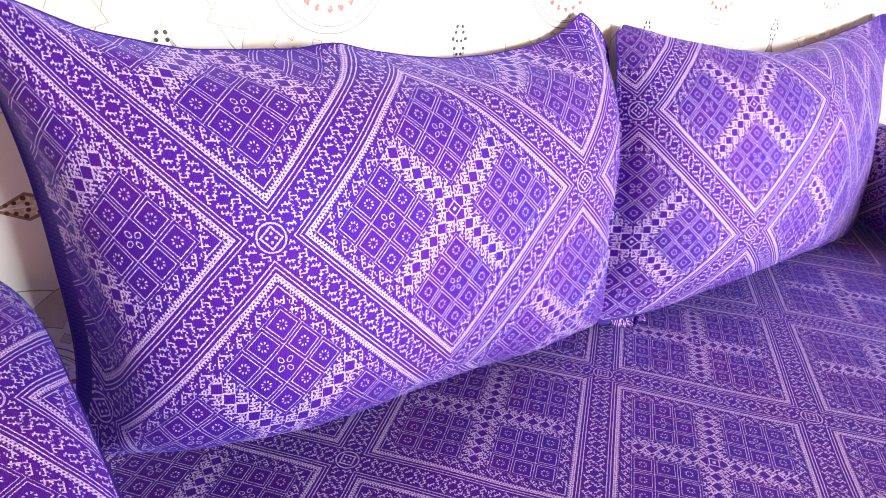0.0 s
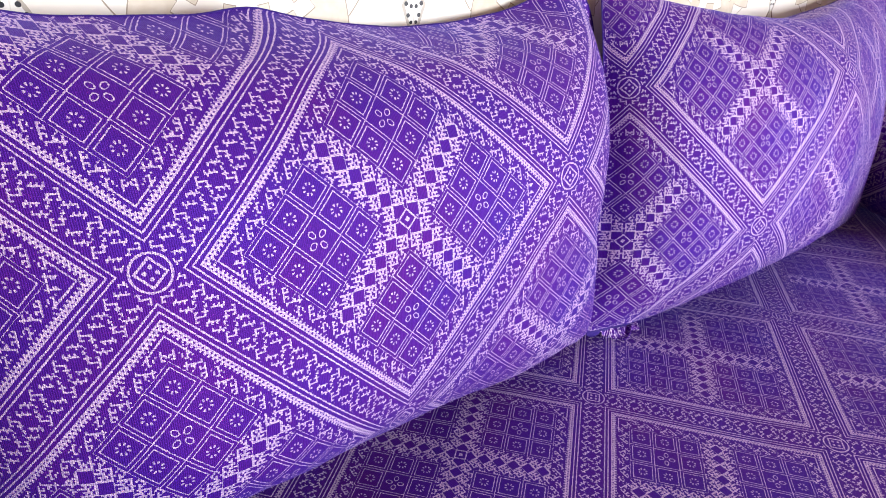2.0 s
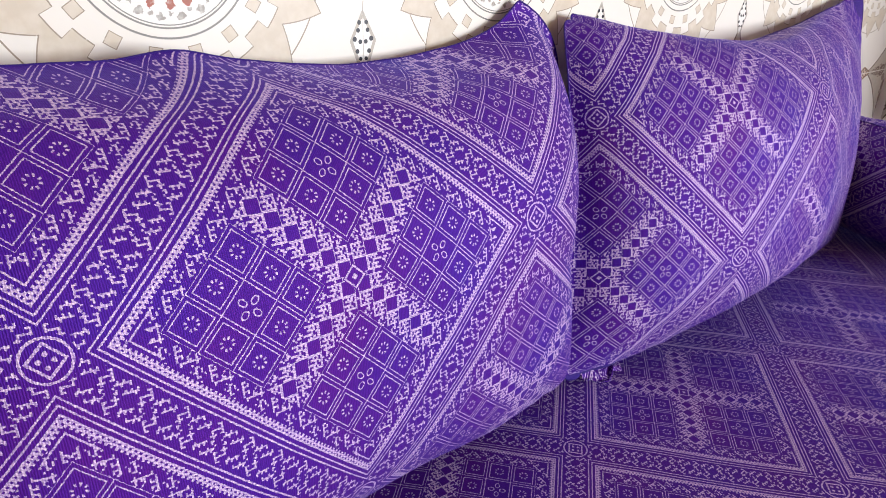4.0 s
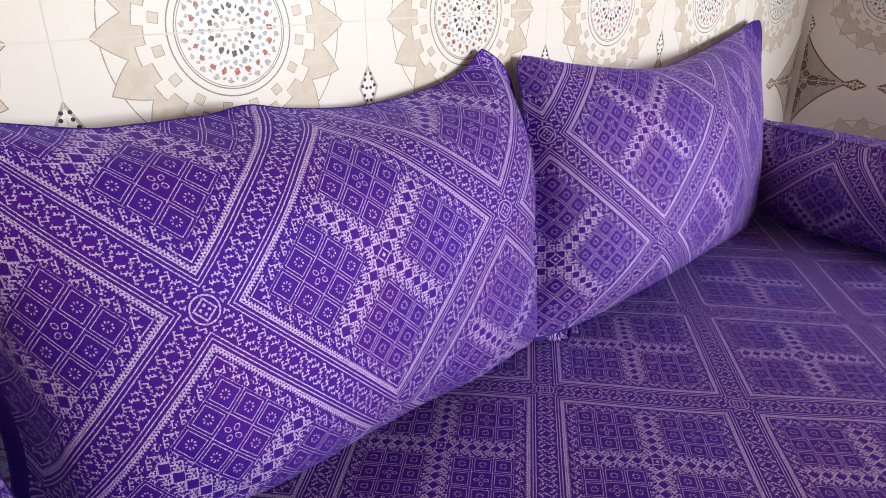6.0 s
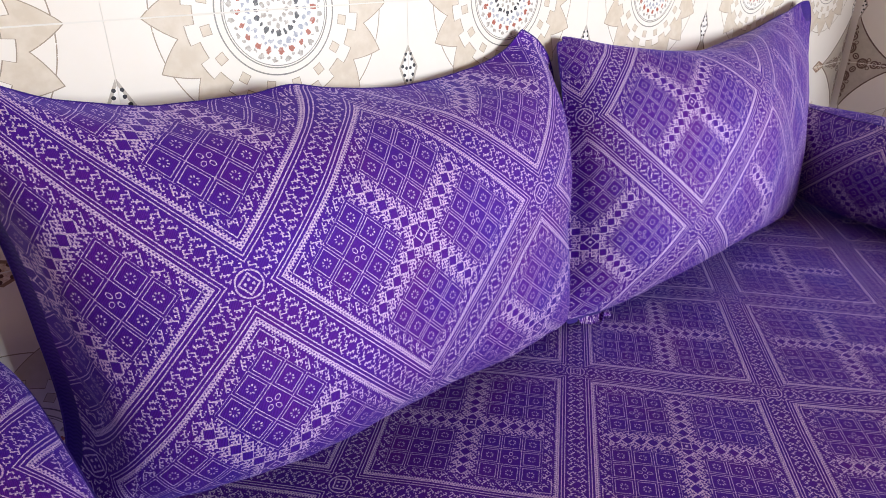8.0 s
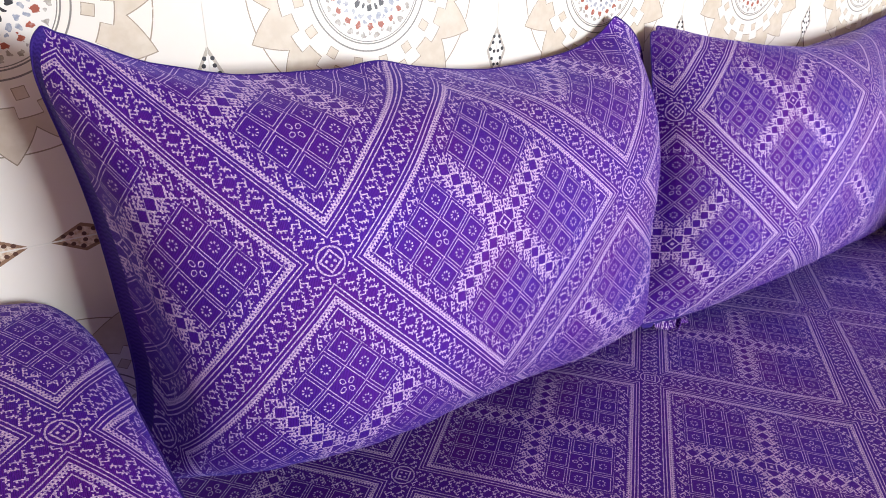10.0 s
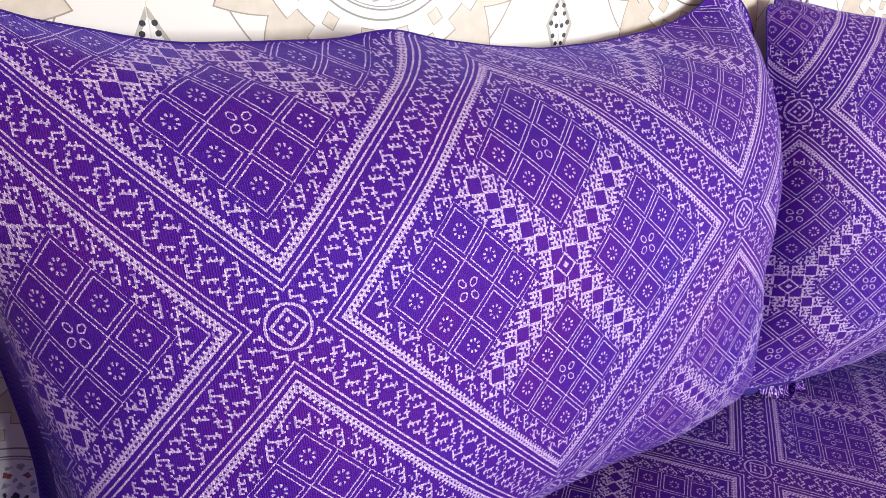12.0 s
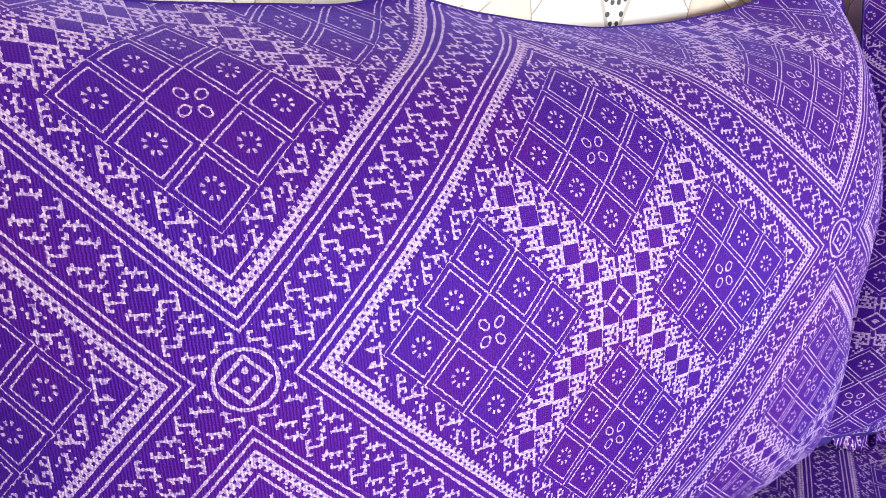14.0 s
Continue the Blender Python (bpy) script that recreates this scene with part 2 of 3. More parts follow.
    half_low = ((far - 0.134) / 0.024) * 0.009 + 0.0070
    half = half_up.min(half_low)
    bulb = (low < half) & far.within(0.118, 0.187)
    bulb_edge = ((low - half + 0.0012).abs() < 0.0021) & far.within(0.118, 0.189)
    dots = spot(0.177, 0.0045, 0.0024) | spot(0.169, 0.0060, 0.0024) | spot(0.160, 0.0105, 0.0027) | spot(0.157, 0.0035, 0.0024) | spot(0.147, 0.0075, 0.0025) | spot(0.139, 0.0035, 0.0022)
    tall = sz > sx
    roses = hoop(0.040, 0.0, 0.0125, 0.0024) | hoop(0.040, 0.0, 0.0075, 0.0018) | spot(0.040, 0.0, 0.0040) | hoop(0.072, 0.0, 0.0095, 0.0021) | spot(0.072, 0.0, 0.0052) \
        | hoop(0.097, 0.0, 0.0055, 0.0018) | hoop(0.020, 0.0175, 0.0060, 0.0018) | spot(0.020, 0.0175, 0.0022) | hoop(0.056, 0.0115, 0.0045, 0.0011) \
        | hoop(0.085, 0.0062, 0.0030, 0.0010) | spot(0.005, 0.005, 0.0028)
    grain = noise_val(t, geo.outputs["Position"], 55.0, 5.0)
    big = noise_val(t, geo.outputs["Position"], 5.0, 2.0)
    rag = noise_val(t, geo.outputs["Position"], 210.0, 2.0)
    cream, white = (0.78, 0.73, 0.66), (0.83, 0.80, 0.76)
    base = mix_col(t, big * 0.6 + grain * 0.4, white, cream)
    beige = mix_col(t, (grain * 3.0 - 1.2), (0.62, 0.54, 0.44), (0.71, 0.64, 0.55))
    col = mix_col(t, star | small, base, beige)
    col = mix_col(t, (star_line | arc | small_line | inner_line) & (rag > 0.33), col, (0.33, 0.27, 0.21))
    col = mix_col(t, disc, col, (0.80, 0.78, 0.75))
    col = mix_col(t, rings & (rag > 0.25), col, (0.22, 0.21, 0.20))
    col = mix_col(t, (red & disc) * (rag * 2.2).min(1.0), col, (0.36, 0.09, 0.055))
    col = mix_col(t, (blue & disc) * (rag * 1.7).min(1.0), col, (0.30, 0.33, 0.42))
    col = mix_col(t, (grey & disc) * (rag * 1.7).min(1.0), col, (0.33, 0.30, 0.27))
    col = mix_col(t, (black & disc) * (rag * 2.4).min(1.0), col, (0.035, 0.035, 0.045))
    col = mix_col(t, body, col, mix_col(t, grain, (0.36, 0.32, 0.27), (0.60, 0.54, 0.47)))
    col = mix_col(t, (roses & body) | body_line, col, mix_col(t, rag, (0.20, 0.10, 0.07), (0.07, 0.06, 0.055)))
    fill = mix_col(t, tall, mix_col(t, (rag * 3.0 - 1.0), (0.50, 0.34, 0.22), (0.78, 0.70, 0.60)), (0.84, 0.82, 0.79))
    col = mix_col(t, bulb, col, fill)
    col = mix_col(t, bulb_edge, col, mix_col(t, tall, (0.27, 0.16, 0.10), (0.45, 0.41, 0.36)))
    col = mix_col(t, dots, col, mix_col(t, tall, (0.10, 0.045, 0.03), (0.02, 0.02, 0.03)))
    t.links.new(col, bsdf.inputs["Base Color"])
    t.links.new((0.30 + grain * 0.14).out, bsdf.inputs["Roughness"])
    bsdf.inputs["Specular IOR Level"].default_value = 0.32
    bump(t, bsdf, big + grain * 0.15, 0.12, 0.002)
    return m


def rough_paint(name, a, b, rough=0.8):
    m, t, bsdf = material(name)
    tc = t.nodes.new("ShaderNodeTexCoord")
    n = noise_val(t, tc.outputs["Object"], 14.0, 6.0)
    t.links.new(mix_col(t, n, a, b), bsdf.inputs["Base Color"])
    bsdf.inputs["Roughness"].default_value = rough
    bump(t, bsdf, n, 0.2, 0.003)
    return m


BROCADE, SELVEDGE = brocade(), plain_cloth()
TILE_BACK = printed_tile("printed_tile_back", 0, 0.400)
TILE_SIDE = printed_tile("printed_tile_side", 1, 0.563)
GROUT = rough_paint("white_grout", (0.80, 0.78, 0.74), (0.72, 0.69, 0.64))
PLASTER = rough_paint("plaster", (0.52, 0.38, 0.26), (0.45, 0.33, 0.22))
FLOOR_MAT = rough_paint("beige_floor", (0.16, 0.12, 0.09), (0.12, 0.09, 0.07), 0.4)
WOOD = rough_paint("dark_wood", (0.16, 0.08, 0.04), (0.10, 0.05, 0.025), 0.45)


# ---- building helpers ----
def mesh_ob(name, bm, mat, parent=None, label="", smooth=False):
    data = bpy.data.meshes.new(name)
    bm.to_mesh(data)
    bm.free()
    for one in (mat if isinstance(mat, (list, tuple)) else (mat,)):
        data.materials.append(one)
    if smooth:
        data.polygons.foreach_set("use_smooth", [True] * len(data.polygons))
    ob = new(name, data)
    if parent:
        ob.parent = parent
    if label:
        ob["label"] = label
    return ob


def part(name, bm, mat, parent, label="", smooth=True):
    return mesh_ob(name, bm, mat, parent, label, smooth)


def box_bm(x0, x1, y0, y1, z0, z1, bevel=0.0, seg=2):
    bm = bmesh.new()
    bmesh.ops.create_cube(bm, size=1.0, matrix=Matrix.Translation(((x0 + x1) / 2, (y0 + y1) / 2, (z0 + z1) / 2))
                          @ Matrix.Diagonal((x1 - x0, y1 - y0, z1 - z0, 1)))
    if bevel:
        bmesh.ops.bevel(bm, geom=list(bm.edges), offset=bevel, segments=seg, affect="EDGES", profile=0.5)
    return bm


def structure(name, bm, mat, label, category, smooth=False):
    return tagged(mesh_ob(name, bm, mat, None, "", smooth), label, category, "", "structure")


# ---- room ----
structure("floor", box_bm(LEFT_X - 0.2, FAR_X + 0.2, FRONT_Y - 0.2, WALL_Y + 0.2, -0.1, 0.0), FLOOR_MAT, "plain beige floor under the bench", "floor")
structure("ceiling", box_bm(LEFT_X - 0.2, FAR_X + 0.2, FRONT_Y - 0.2, WALL_Y + 0.2, CEIL, CEIL + 0.1), PLASTER, "plain plaster ceiling", "ceiling")
wall_back = structure("wall_north", box_bm(LEFT_X - 0.2, WALL_X + 0.2, WALL_Y + 0.0004, WALL_Y + 0.2, 0.0, CEIL), GROUT,
                      "wall of cream glazed tiles printed with medallions", "wall")
structure("wall_west", box_bm(LEFT_X - 0.2, LEFT_X, FRONT_Y, WALL_Y + 0.0004, 0.0, CEIL), PLASTER, "plain plaster wall out of view", "wall")
wall_side = structure("wall_east", box_bm(WALL_X + 0.0004, WALL_X + 0.2, END_Y, WALL_Y + 0.0004, 0.0, CEIL), GROUT,
                      "side wall of cream glazed tiles printed with stars", "wall")
# added unseen walls: the widened room lets window light in from the right
structure("wall_return_unseen", box_bm(WALL_X + 0.2, FAR_X, END_Y, END_Y + 0.2, 0.0, CEIL), PLASTER, "plain plaster wall out of view", "wall")
structure("wall_far_east_unseen", box_bm(FAR_X, FAR_X + 0.2, FRONT_Y, END_Y + 0.2, 0.0, CEIL), PLASTER, "plain plaster wall out of view", "wall")


def wall_with_window():
    bm = bmesh.new()
    y0, y1 = FRONT_Y - 0.2, FRONT_Y
    a0, a1, z0, z1 = WIN
    for a, b, c, d in ((LEFT_X - 0.2, a0, 0, CEIL), (a1, FAR_X + 0.2, 0, CEIL), (a0, a1, 0, z0), (a0, a1, z1, CEIL)):
        bmesh.ops.create_cube(bm, size=1.0, matrix=Matrix.Translation(((a + b) / 2, (y0 + y1) / 2, (c + d) / 2))
                              @ Matrix.Diagonal((b - a, y1 - y0, d - c, 1)))
    return bm


structure("wall_south", wall_with_window(), PLASTER, "plain plaster wall out of view with a window opening", "wall")


# ---- cushions ----
def pillow_shape(a, b, case, seed, wrinkle):
    """Front of a stuffed case: rows b, columns a of cloth, as x (across), d (out) and z (up); the cloth is hardly stretched.
    case: half width and height of the cloth, depth, sag, fullness at the left, the right and the upper edge, how straight
    the left, upper and right seams run, how far the upper tips stand up, and how square the corners are
    (lower left, lower right, upper left, upper right); lean: how far the left and the right seam slant; thin: less stuffing
    at the lower right; tuck: how far the lower right is pushed back; drop: how much
    more cloth hangs down at the lower left; inset: how far the left and the right seam
    are moved to the right; foot: how far the lower right corner is pulled out to the right, down and forward;
    rucks: places, widths and heights of rucks along the upper seam."""
    cu, cv, full, sag, el, er, eb, kl, kz, kr, lift, square, lean, thin, tuck, drop, inset, foot, rucks = case
    A, B = np.meshgrid(a, b)
    T = full * np.clip(1 - np.abs(A) ** np.where(A < 0, el, er), 0, 1) ** 0.7 * np.clip(1 - np.abs(B) ** eb, 0, 1) ** 0.72 * (1 - sag * B)
    T = T * (1 - thin * np.clip(A + 0.45, 0, 1.2) / 1.2 * np.clip(-B + 0.25, 0, 1.1) / 1.1)
    drop = drop * np.clip(0.5 - A, 0, 1)
    U, V = A * cu, np.where(B < 0, B * (1 + drop), B) * cv
    tu = np.gradient(T, axis=1) / np.gradient(U, axis=1)
    tv = np.gradient(T, axis=0) / np.gradient(V, axis=0)
    du = np.sqrt(np.clip(1 - tu ** 2, 0.06, 1))
    dv = np.sqrt(np.clip(1 - tv ** 2, 0.06, 1))
    X, Z = np.zeros_like(T), np.zeros_like(T)
    X[:, 1:] = np.cumsum((du[:, 1:] + du[:, :-1]) / 2 * np.diff(U, axis=1), axis=1)
    Z[1:] = np.cumsum((dv[1:] + dv[:-1]) / 2 * np.diff(V, axis=0), axis=0)
    X -= X[:, len(a) // 2][:, None]
    Z -= Z[len(b) // 2]
    X = X + np.where(A < 0, kl, kr) * (np.where(A < 0, -cu - X[:, :1], cu - X[:, -1:])) * np.abs(A) ** 18
    Z = Z + kz * (np.where(B < 0, -cv * (1 + drop) - Z[:1], cv - Z[-1:])) * B ** 4
    Z = Z + np.where(A < 0, lift[0], lift[1]) * np.abs(A) ** 6 * np.where(B > 0, B, 0) ** 6
    for at, wide, high in rucks:
        Z = Z + high * np.exp(-((U - at) / wide) ** 2) * np.clip(B, 0, 1) ** 7
    pw = np.where(B < 0, np.where(A < 0, square[0], square[1]), np.where(A < 0, square[2], square[3]))
    most = np.maximum(np.maximum(np.abs(A), np.abs(B)), 1e-9)
    most = np.where(most < 1e-8, 1.0, most)
    corner = np.maximum((np.abs(A) / most) ** pw + (np.abs(B) / most) ** pw, 1.0) ** (-1.0 / pw)
    corner = 1 - (1 - corner) * most ** 6
    X, Z = X * corner, Z * corner
    X = X + np.where(A < 0, lean[0], lean[1]) * B * A ** 4 + np.where(A < 0, inset[0], inset[1] * (1 - B ** 4)) * A ** 4
    low = np.clip((A + 0.4) / 1.4, 0, 1) ** 3 * np.clip(-B, 0, 1) ** 1.6
    X, Z = X + foot[0] * low, Z - foot[1] * low
    for r in range(len(b)):
        for c in range(len(a)):
            p = Vector((U[r, c] * 5 + seed, V[r, c] * 5, seed * 0.37))
            rim = max(abs(A[r, c]), abs(B[r, c])) ** 4
            T[r, c] += wrinkle * (noise.noise(p) + 0.5 * noise.noise(p * 2.7) + rim * 0.9 * noise.noise(p * 5.0))
            low_rim = max(0.0, -B[r, c] - 0.45) * (0.4 + 0.6 * abs(A[r, c]))
            T[r, c] += wrinkle * 2.4 * low_rim * (noise.noise(p * 6.5) + 0.7 * noise.noise(p * 13.0))
            Z[r, c] += wrinkle * 0.9 * abs(B[r, c]) ** 6 * noise.noise(Vector((U[r, c] * 14 + seed * 3, B[r, c], 0)))
    T *= 1 - np.maximum(np.abs(A), np.abs(B)) ** 30
    back_off = tuck * np.clip(A + 0.7, 0, 1.3) / 1.3 * np.clip(-B, 0, 1) ** 1.3 - foot[2] * low
    return X, T, Z, U, V, back_off


def settle(p):
    """Keeps the stuffing above the seat and before the walls, softly."""
    z = p.z - (SEAT + 0.003)
    p.z = SEAT + 0.003 + (z if z > 0.03 else 0.03 * math.exp(max(-6.0, z / 0.03 - 1)))
    y = WALL_Y - 0.004 - p.y
    p.y = WALL_Y - 0.004 - (y if y > 0.02 else 0.02 * math.exp(max(-6.0, y / 0.02 - 1)))
    x = WALL_X - 0.004 - p.x
    p.x = WALL_X - 0.004 - (x if x > 0.02 else 0.02 * math.exp(max(-6.0, x / 0.02 - 1)))
    return p


def cloth_bm(place, keep, U, V, flip):
    """The quads of a grid of places that are kept, with their cloth coordinates."""
    bm = bmesh.new()
    uvl = bm.loops.layers.uv.new("UVMap")
    verts = {}
    for r, c in zip(*np.nonzero(keep)):
        ring = [(r, c), (r, c + 1), (r + 1, c + 1), (r + 1, c)]
        if flip:
            ring.reverse()
        for k in ring:
            if k not in verts:
                verts[k] = bm.verts.new(place[k[0]][k[1]])
        face = bm.faces.new([verts[k] for k in ring])
        for loop, k in zip(face.loops, ring):
            loop[uvl].uv = (U[k], V[k])
    return bm


def cushion(label, m, uv0, case, back=0.05, seed=1.0, wrinkle=0.004, plain=(0, 0, 0, 0), tip=0.0, group="back cushions"):
    """A stuffed rectangular cushion. m: pose of the middle of its seam; uv0: the cloth's pattern at its middle;
    plain: width of plain selvedge at its left, right, lower and upper edge; tip: size of a plain upper right corner."""
    a = np.sin(np.linspace(-1, 1, 97) * math.pi / 2) * 0.55 + np.linspace(-1, 1, 97) * 0.45
    b = np.sin(np.linspace(-1, 1, 65) * math.pi / 2) * 0.55 + np.linspace(-1, 1, 65) * 0.45
    cloth, full = case[:2], case[2]
    top = new("cushion")
    tagged(top, label, "cushion", group)
    for side, depth in ((-1, full), (1, back)):
        X, T, Z, U, V, back_off = pillow_shape(a, b, case, seed, wrinkle)
        depth_ratio = depth / full
        place = [[settle(m @ Vector((X[r, c], side * T[r, c] * depth_ratio + back_off[r, c], Z[r, c]))) for c in range(len(a))] for r in range(len(b))]
        bare = np.zeros((len(b) - 1, len(a) - 1), dtype=bool)
        for r in range(len(b) - 1):
            for c in range(len(a) - 1):
                mu, mv = (U[r, c] + U[r, c + 1]) / 2, (V[r, c] + V[r + 1, c]) / 2
                bare[r, c] = mu < -cloth[0] + plain[0] or mu > cloth[0] - plain[1] or mv < -cloth[1] + plain[2] or mv > cloth[1] - plain[3] \
                    or (mu > cloth[0] - tip and mv > cloth[1] - tip)
        cover = part("front_cover" if side < 0 else "back_cover", cloth_bm(place, ~bare, U + uv0[0], V + uv0[1], side > 0), BROCADE, top)
        if bare.any():
            part("hem", cloth_bm(place, bare, U + uv0[0], V + uv0[1], side > 0), SELVEDGE, cover, "plain navy blue woven hem")
    # sewn seam round the edge
    X, T, Z, U, V, back_off = pillow_shape(a, b, case, seed, wrinkle)
    n, k = len(a), len(b)
    loop = [(0, c) for c in range(n)] + [(r, n - 1) for r in range(1, k)] + [(k - 1, c) for c in range(n - 2, -1, -1)] + [(r, 0) for r in range(k - 2, 0, -1)]
    line = [settle(m @ Vector((X[i], back_off[i], Z[i]))) for i in loop]
    curve = bpy.data.curves.new("seam", "CURVE")
    curve.dimensions, curve.bevel_depth, curve.bevel_resolution = "3D", 0.0011, 2
    sp = curve.splines.new("POLY")
    sp.points.add(len(line) - 1)
    for q, p in zip(sp.points, line):
        q.co = (*p, 1)
    sp.use_cyclic_u = True
    curve.materials.append(SELVEDGE)
    seam = new("seam", curve)
    seam.parent = top
    return top


def leaning(x, y, z, yaw, tilt, roll=0.0):
    return Matrix.Translation((x, y, z)) @ Matrix.Rotation(radians(yaw), 4, "Z") @ Matrix.Rotation(radians(-tilt), 4, "X") @ Matrix.Rotation(radians(roll), 4, "Y")


cushion("purple brocade cushion with white lozenge pattern leaning on the tiled wall", leaning(0.3803, 0.7252, 0.6887, 5.194, 0.900, 2.855), (0.1744, -0.0728),
        (0.4177, 0.2855, 0.2012, 0.3267, 2.445, 7.094, 3.06, 0.3254, 0.1739, 0.721, (0.0039, 0.0104), (15.8, 18.0, 9.3, 10.8), (-0.0008, 0.0369), 0.2537, 0.0048, -0.1509, (0.0368, 0.1138),
         (0.090, 0.0, 0.115), ((-0.010, 0.05, 0.010), (0.17, 0.09, -0.009), (-0.24, 0.07, -0.005))), 0.03, 1.3, plain=(0.012, 0, 0, 0))
right_cushion = cushion("purple brocade cushion with a plain hem and a dark tip", leaning(1.3023, 0.6865, 0.674, -0.7356, 15.5173, 1.867), (0.4492, -0.1086),
                        (0.4819, 0.2806, 0.1655, 0.0549, 2.0506, 1.0292, 2.6032, 0.4932, -0.2904, 0.1412, (-0.0328, 0.0193), (10.2989, 8.9599, 19.589, 19.0537), (0.036, 0.0463), 0.2687, 0.024, 0.0484, (0.031, 0.0071), (0.0, 0.0, 0.0), ()), 0.09, 4.1, plain=(0, 0.004, 0.022, 0), tip=0.045)
cushion("dark purple brocade cushion lying back at the bench's end", leaning(-0.344, 0.574, 0.623, -8.2, 80.3, -3.7), (-0.340, -0.012),
        (0.430, 0.284, 0.066, 0.06, 4.0, 3.75, 4.2, 0.5, 0.2, 0.4, (0.0, 0.0), (6, 5, 5, 4.6), (0.0, -0.052), 0.0, 0.0, 0.0, (0.0, -0.026), (0.0, 0.0, 0.0), ()), 0.20, 7.7, plain=(0, 0.005, 0, 0.008))
cushion("dark purple brocade bolster cushion standing near the side wall", leaning(1.80, 0.36, 0.552, -97.0, -17.0), (0.3175, 0.05),
        (0.435, 0.172, 0.128, 0.0, 3.4, 3.4, 2.2, 0.6, 0.2, 0.6, (0.0, 0.0), (7, 7, 7, 7), (0.0, 0.0), 0.0, 0.0, 0.0, (0.0, 0.0), (0.0, 0.0, 0.0), ()), 0.128, 9.2)


def flap(at, yaw):
    """The loose corner of a cushion cover, gathered and folded over on the seat."""
    bm = bmesh.new()
    uvl = bm.loops.layers.uv.new("UVMap")
    m = Matrix.Translation(at) @ Matrix.Rotation(radians(yaw), 4, "Z")
    nu, nv = 22, 12
    grid = []
    for j in range(nv + 1):
        row = []
        for i in range(nu + 1):
            a, b = i / nu, j / nv
            x = (a - 0.5) * 0.085 * (1 - 0.25 * b)
            y = -0.034 * b + 0.006 * math.sin(a * 9.0)
            z = 0.024 * (1 - b) ** 1.4 + 0.004 * math.sin(a * 7.0 + b * 2.0) * (0.4 + 0.6 * b) + 0.010 * noise.noise(Vector((a * 5, b * 4, 3.0))) + 0.006
            row.append((bm.verts.new(m @ Vector((x, y, max(z, 0.001)))), (x * 1.3, y * 1.2)))
        grid.append(row)
    for j in range(nv):
        for i in range(nu):
            cells = (grid[j + 1][i], grid[j + 1][i + 1], grid[j][i + 1], grid[j][i])
            face = bm.faces.new([c[0] for c in cells])
            for loop, c in zip(face.loops, cells):
                loop[uvl].uv = (c[1][0] - 0.02, c[1][1] - 0.05)
            face.material_index = 0
    return bm


corner = part("corner_flap", flap((0.892, 0.634, SEAT + 0.001), -14.0), (BROCADE, SELVEDGE), right_cushion, "crumpled loose cover corner")
thick = corner.modifiers.new("thickness", "SOLIDIFY")
thick.thickness = 0.0016


# ---- bench seat ----
def seat_mattress():
    x0, x1, y0, y1, z0, z1 = LEFT_X + 0.25, WALL_X - 0.006, -0.10, WALL_Y - 0.006, 0.22, SEAT
    nx, ny, rad = 160, 40, 0.035
    bm = bmesh.new()
    uvl = bm.loops.layers.uv.new("UVMap")
    grid = []
    for j in range(ny + 1):
        row = []
        for i in range(nx + 1):
            x, y = x0 + (x1 - x0) * i / nx, y0 + (y1 - y0) * j / ny
            z = z1 + 0.004 * noise.noise(Vector((x * 4, y * 4, 2.0))) + 0.002 * noise.noise(Vector((x * 11, y * 11, 5.0))) - 0.003
            row.append(bm.verts.new((x, y, z)))
        grid.append(row)
    faces = []
    for j in range(ny):
        for i in range(nx):
            faces.append(bm.faces.new((grid[j][i], grid[j][i + 1], grid[j + 1][i + 1], grid[j + 1][i])))
    # front face, rounded over
    drop = [grid[0]]
    for k in range(1, 9):
        q = min(k, 5) / 5 * math.pi / 2
        dy, dz = rad * math.sin(q), rad * (1 - math.cos(q)) + max(0, k - 5) * (z1 - z0 - rad) / 3
        drop.append([bm.verts.new((v.co.x, v.co.y - dy, v.co.z - dz)) for v in grid[0]])
    for k in range(8):
        for i in range(nx):
            faces.append(bm.faces.new((drop[k + 1][i], drop[k + 1][i + 1], drop[k][i + 1], drop[k][i])))
    turn_c, turn_s = math.cos(radians(4.29)), math.sin(radians(4.29))     # the cover lies a little askew
    for face in faces:
        for loop in face.loops:
            c = loop.vert.co
            du, dv = c.x - 0.7445, c.y - 0.534 + (c.z - SEAT if c.y < y0 else 0)
            loop[uvl].uv = ((du * turn_c - dv * turn_s) / 0.988, (du * turn_s + dv * turn_c) / 0.988)
    return bm


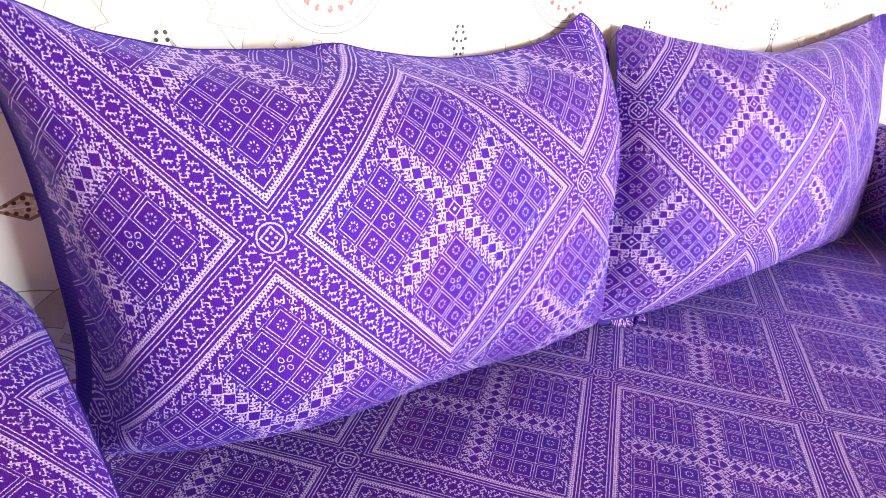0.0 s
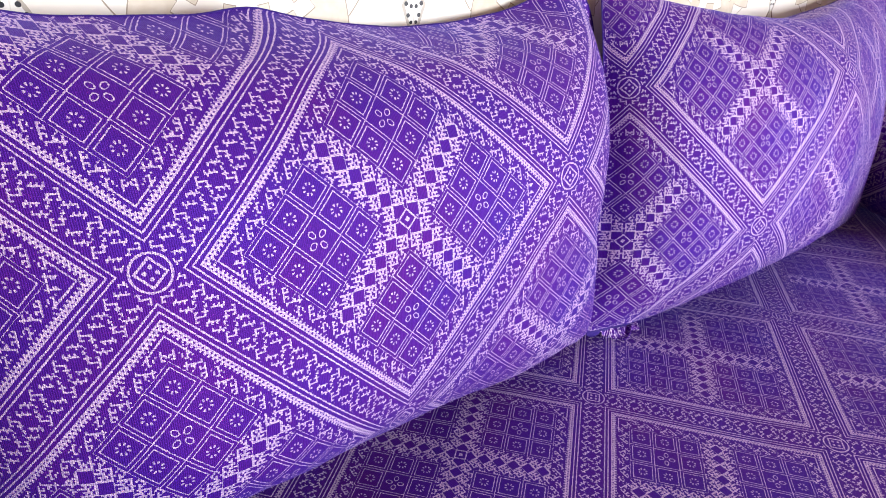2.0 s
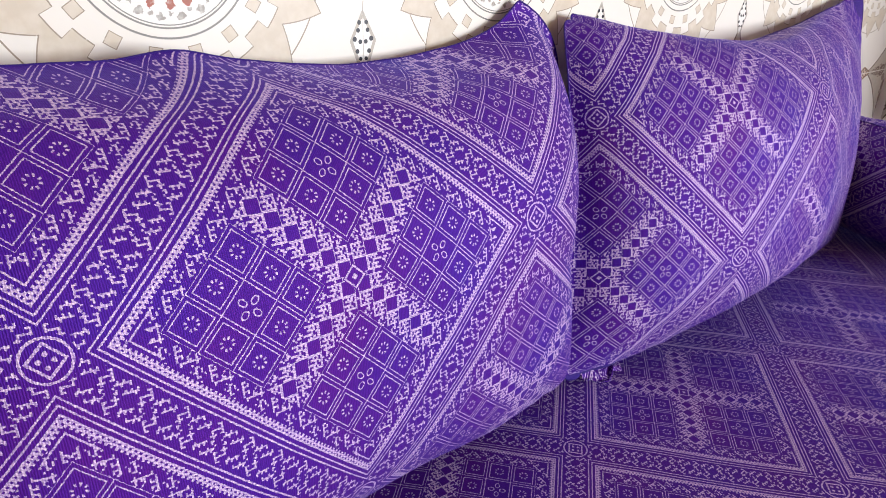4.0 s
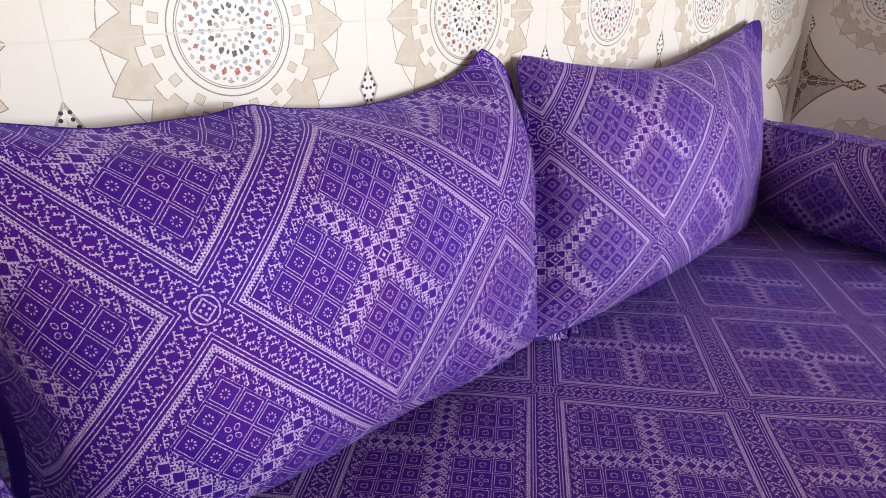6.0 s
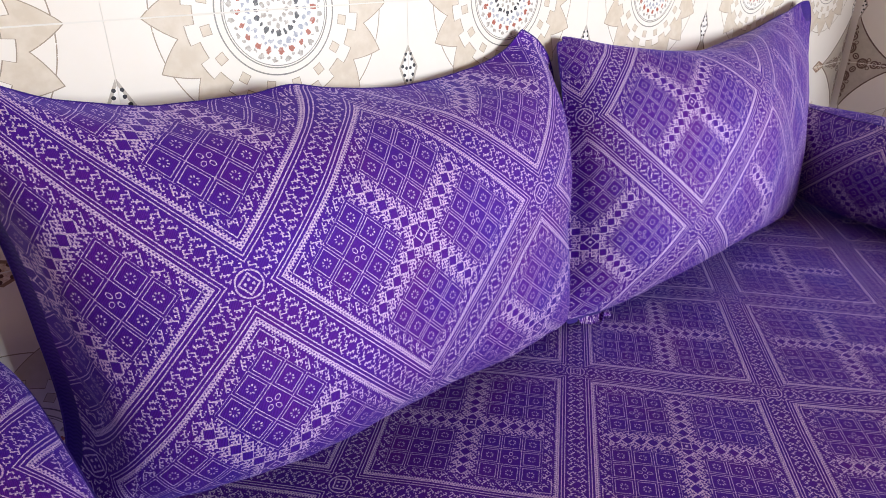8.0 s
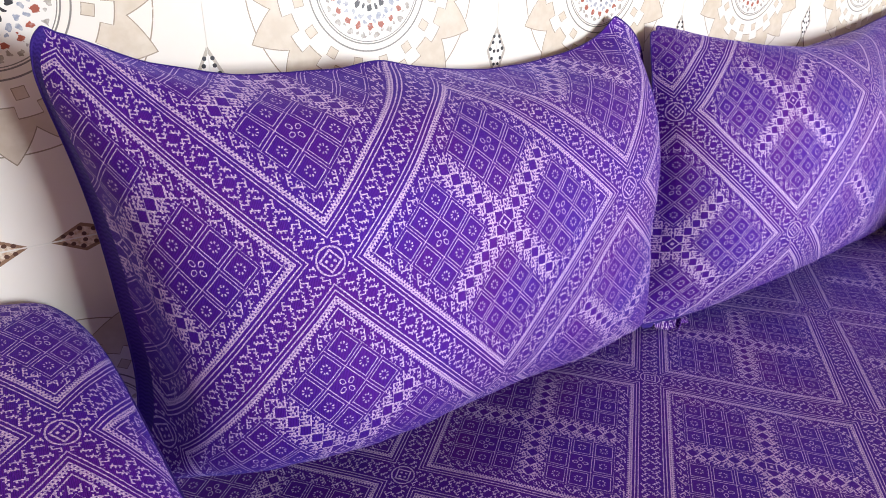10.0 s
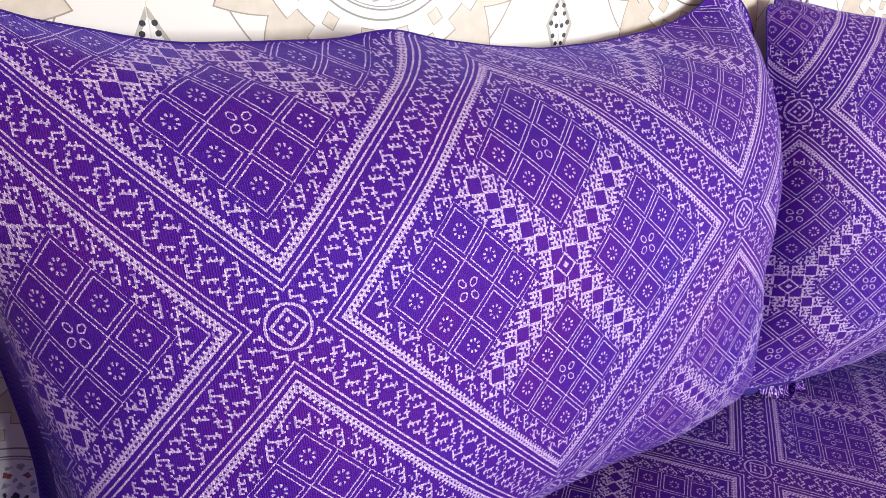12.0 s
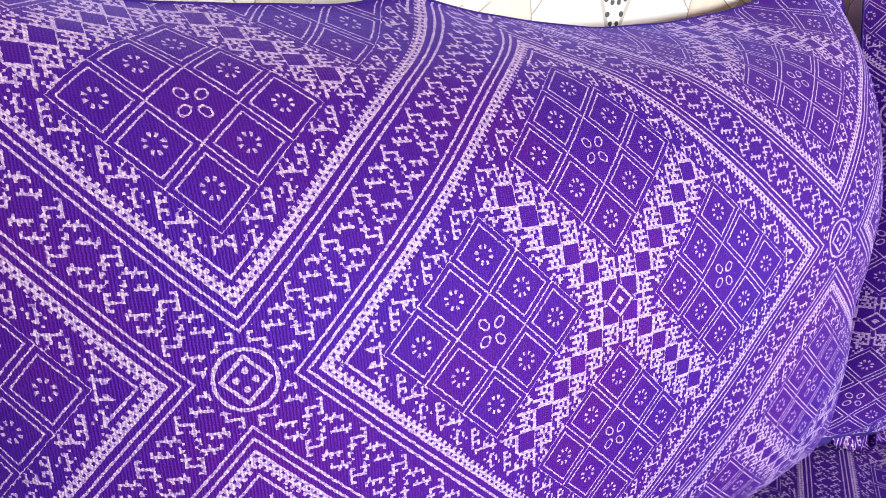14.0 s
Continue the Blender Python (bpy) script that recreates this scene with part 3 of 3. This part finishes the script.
mattress = new("bench_mattress")
tagged(mattress, "bench mattress covered in purple brocade with lozenge pattern", "bench")
part("cover", seat_mattress(), BROCADE, mattress)
part("core", box_bm(LEFT_X + 0.26, WALL_X - 0.01, -0.09, WALL_Y - 0.01, 0.215, 0.425, 0.02), SELVEDGE, mattress)
bench = new("wooden_bench")
tagged(bench, "dark wooden bench box under the mattress", "bench")
part("plinth", box_bm(LEFT_X + 0.26, WALL_X - 0.01, -0.06, WALL_Y - 0.01, 0.0, 0.212, 0.006), WOOD, bench)


# ---- wall tiles ----
def tile_mesh(name, w, h, thick, mat):
    bm = box_bm(-w / 2, w / 2, -thick, 0.0, -h / 2, h / 2)
    front = [e for e in bm.edges if all(v.co.y < -thick / 2 for v in e.verts)]
    bmesh.ops.bevel(bm, geom=front, offset=0.0001, segments=1, affect="EDGES")
    data = bpy.data.meshes.new(name)
    bm.to_mesh(data)
    bm.free()
    data.materials.append(mat)
    return data


JOINT = 0.0009
full_tile = tile_mesh("tile", TILE_W - JOINT, TILE_H - 0.0018, 0.009, TILE_BACK)
for k in range(-3, 7):
    for n in range(-1, 7):
        z = 0.498 + TILE_H * (n + 0.5)
        x = 0.4 + TILE_W * k
        left, right = max(x - TILE_W / 2, LEFT_X), min(x + TILE_W / 2, WALL_X)
        if right - left < 0.02:
            continue
        data = full_tile if right - left > TILE_W - 0.001 else tile_mesh("tile", right - left - JOINT, TILE_H - 0.0018, 0.009, TILE_BACK)
        ob = new("tile", data)
        ob.parent = wall_back
        ob.location = ((left + right) / 2, WALL_Y + 0.009, z)
side_tile = tile_mesh("tile", TILE_W - JOINT, TILE_H - 0.0018, 0.009, TILE_SIDE)
for k in range(-4, 2):
    for n in range(-1, 7):
        z = 0.498 + TILE_H * (n + 0.5)
        y = 0.563 + TILE_W * k
        lo, hi = max(y - TILE_W / 2, END_Y), min(y + TILE_W / 2, WALL_Y)
        if hi - lo < 0.02:
            continue
        data = side_tile if hi - lo > TILE_W - 0.001 else tile_mesh("tile", hi - lo - JOINT, TILE_H - 0.0018, 0.009, TILE_SIDE)
        ob = new("tile", data)
        ob.parent = wall_side
        ob.location = (WALL_X + 0.009, (lo + hi) / 2, z)
        ob.rotation_euler = (0, 0, radians(-90))
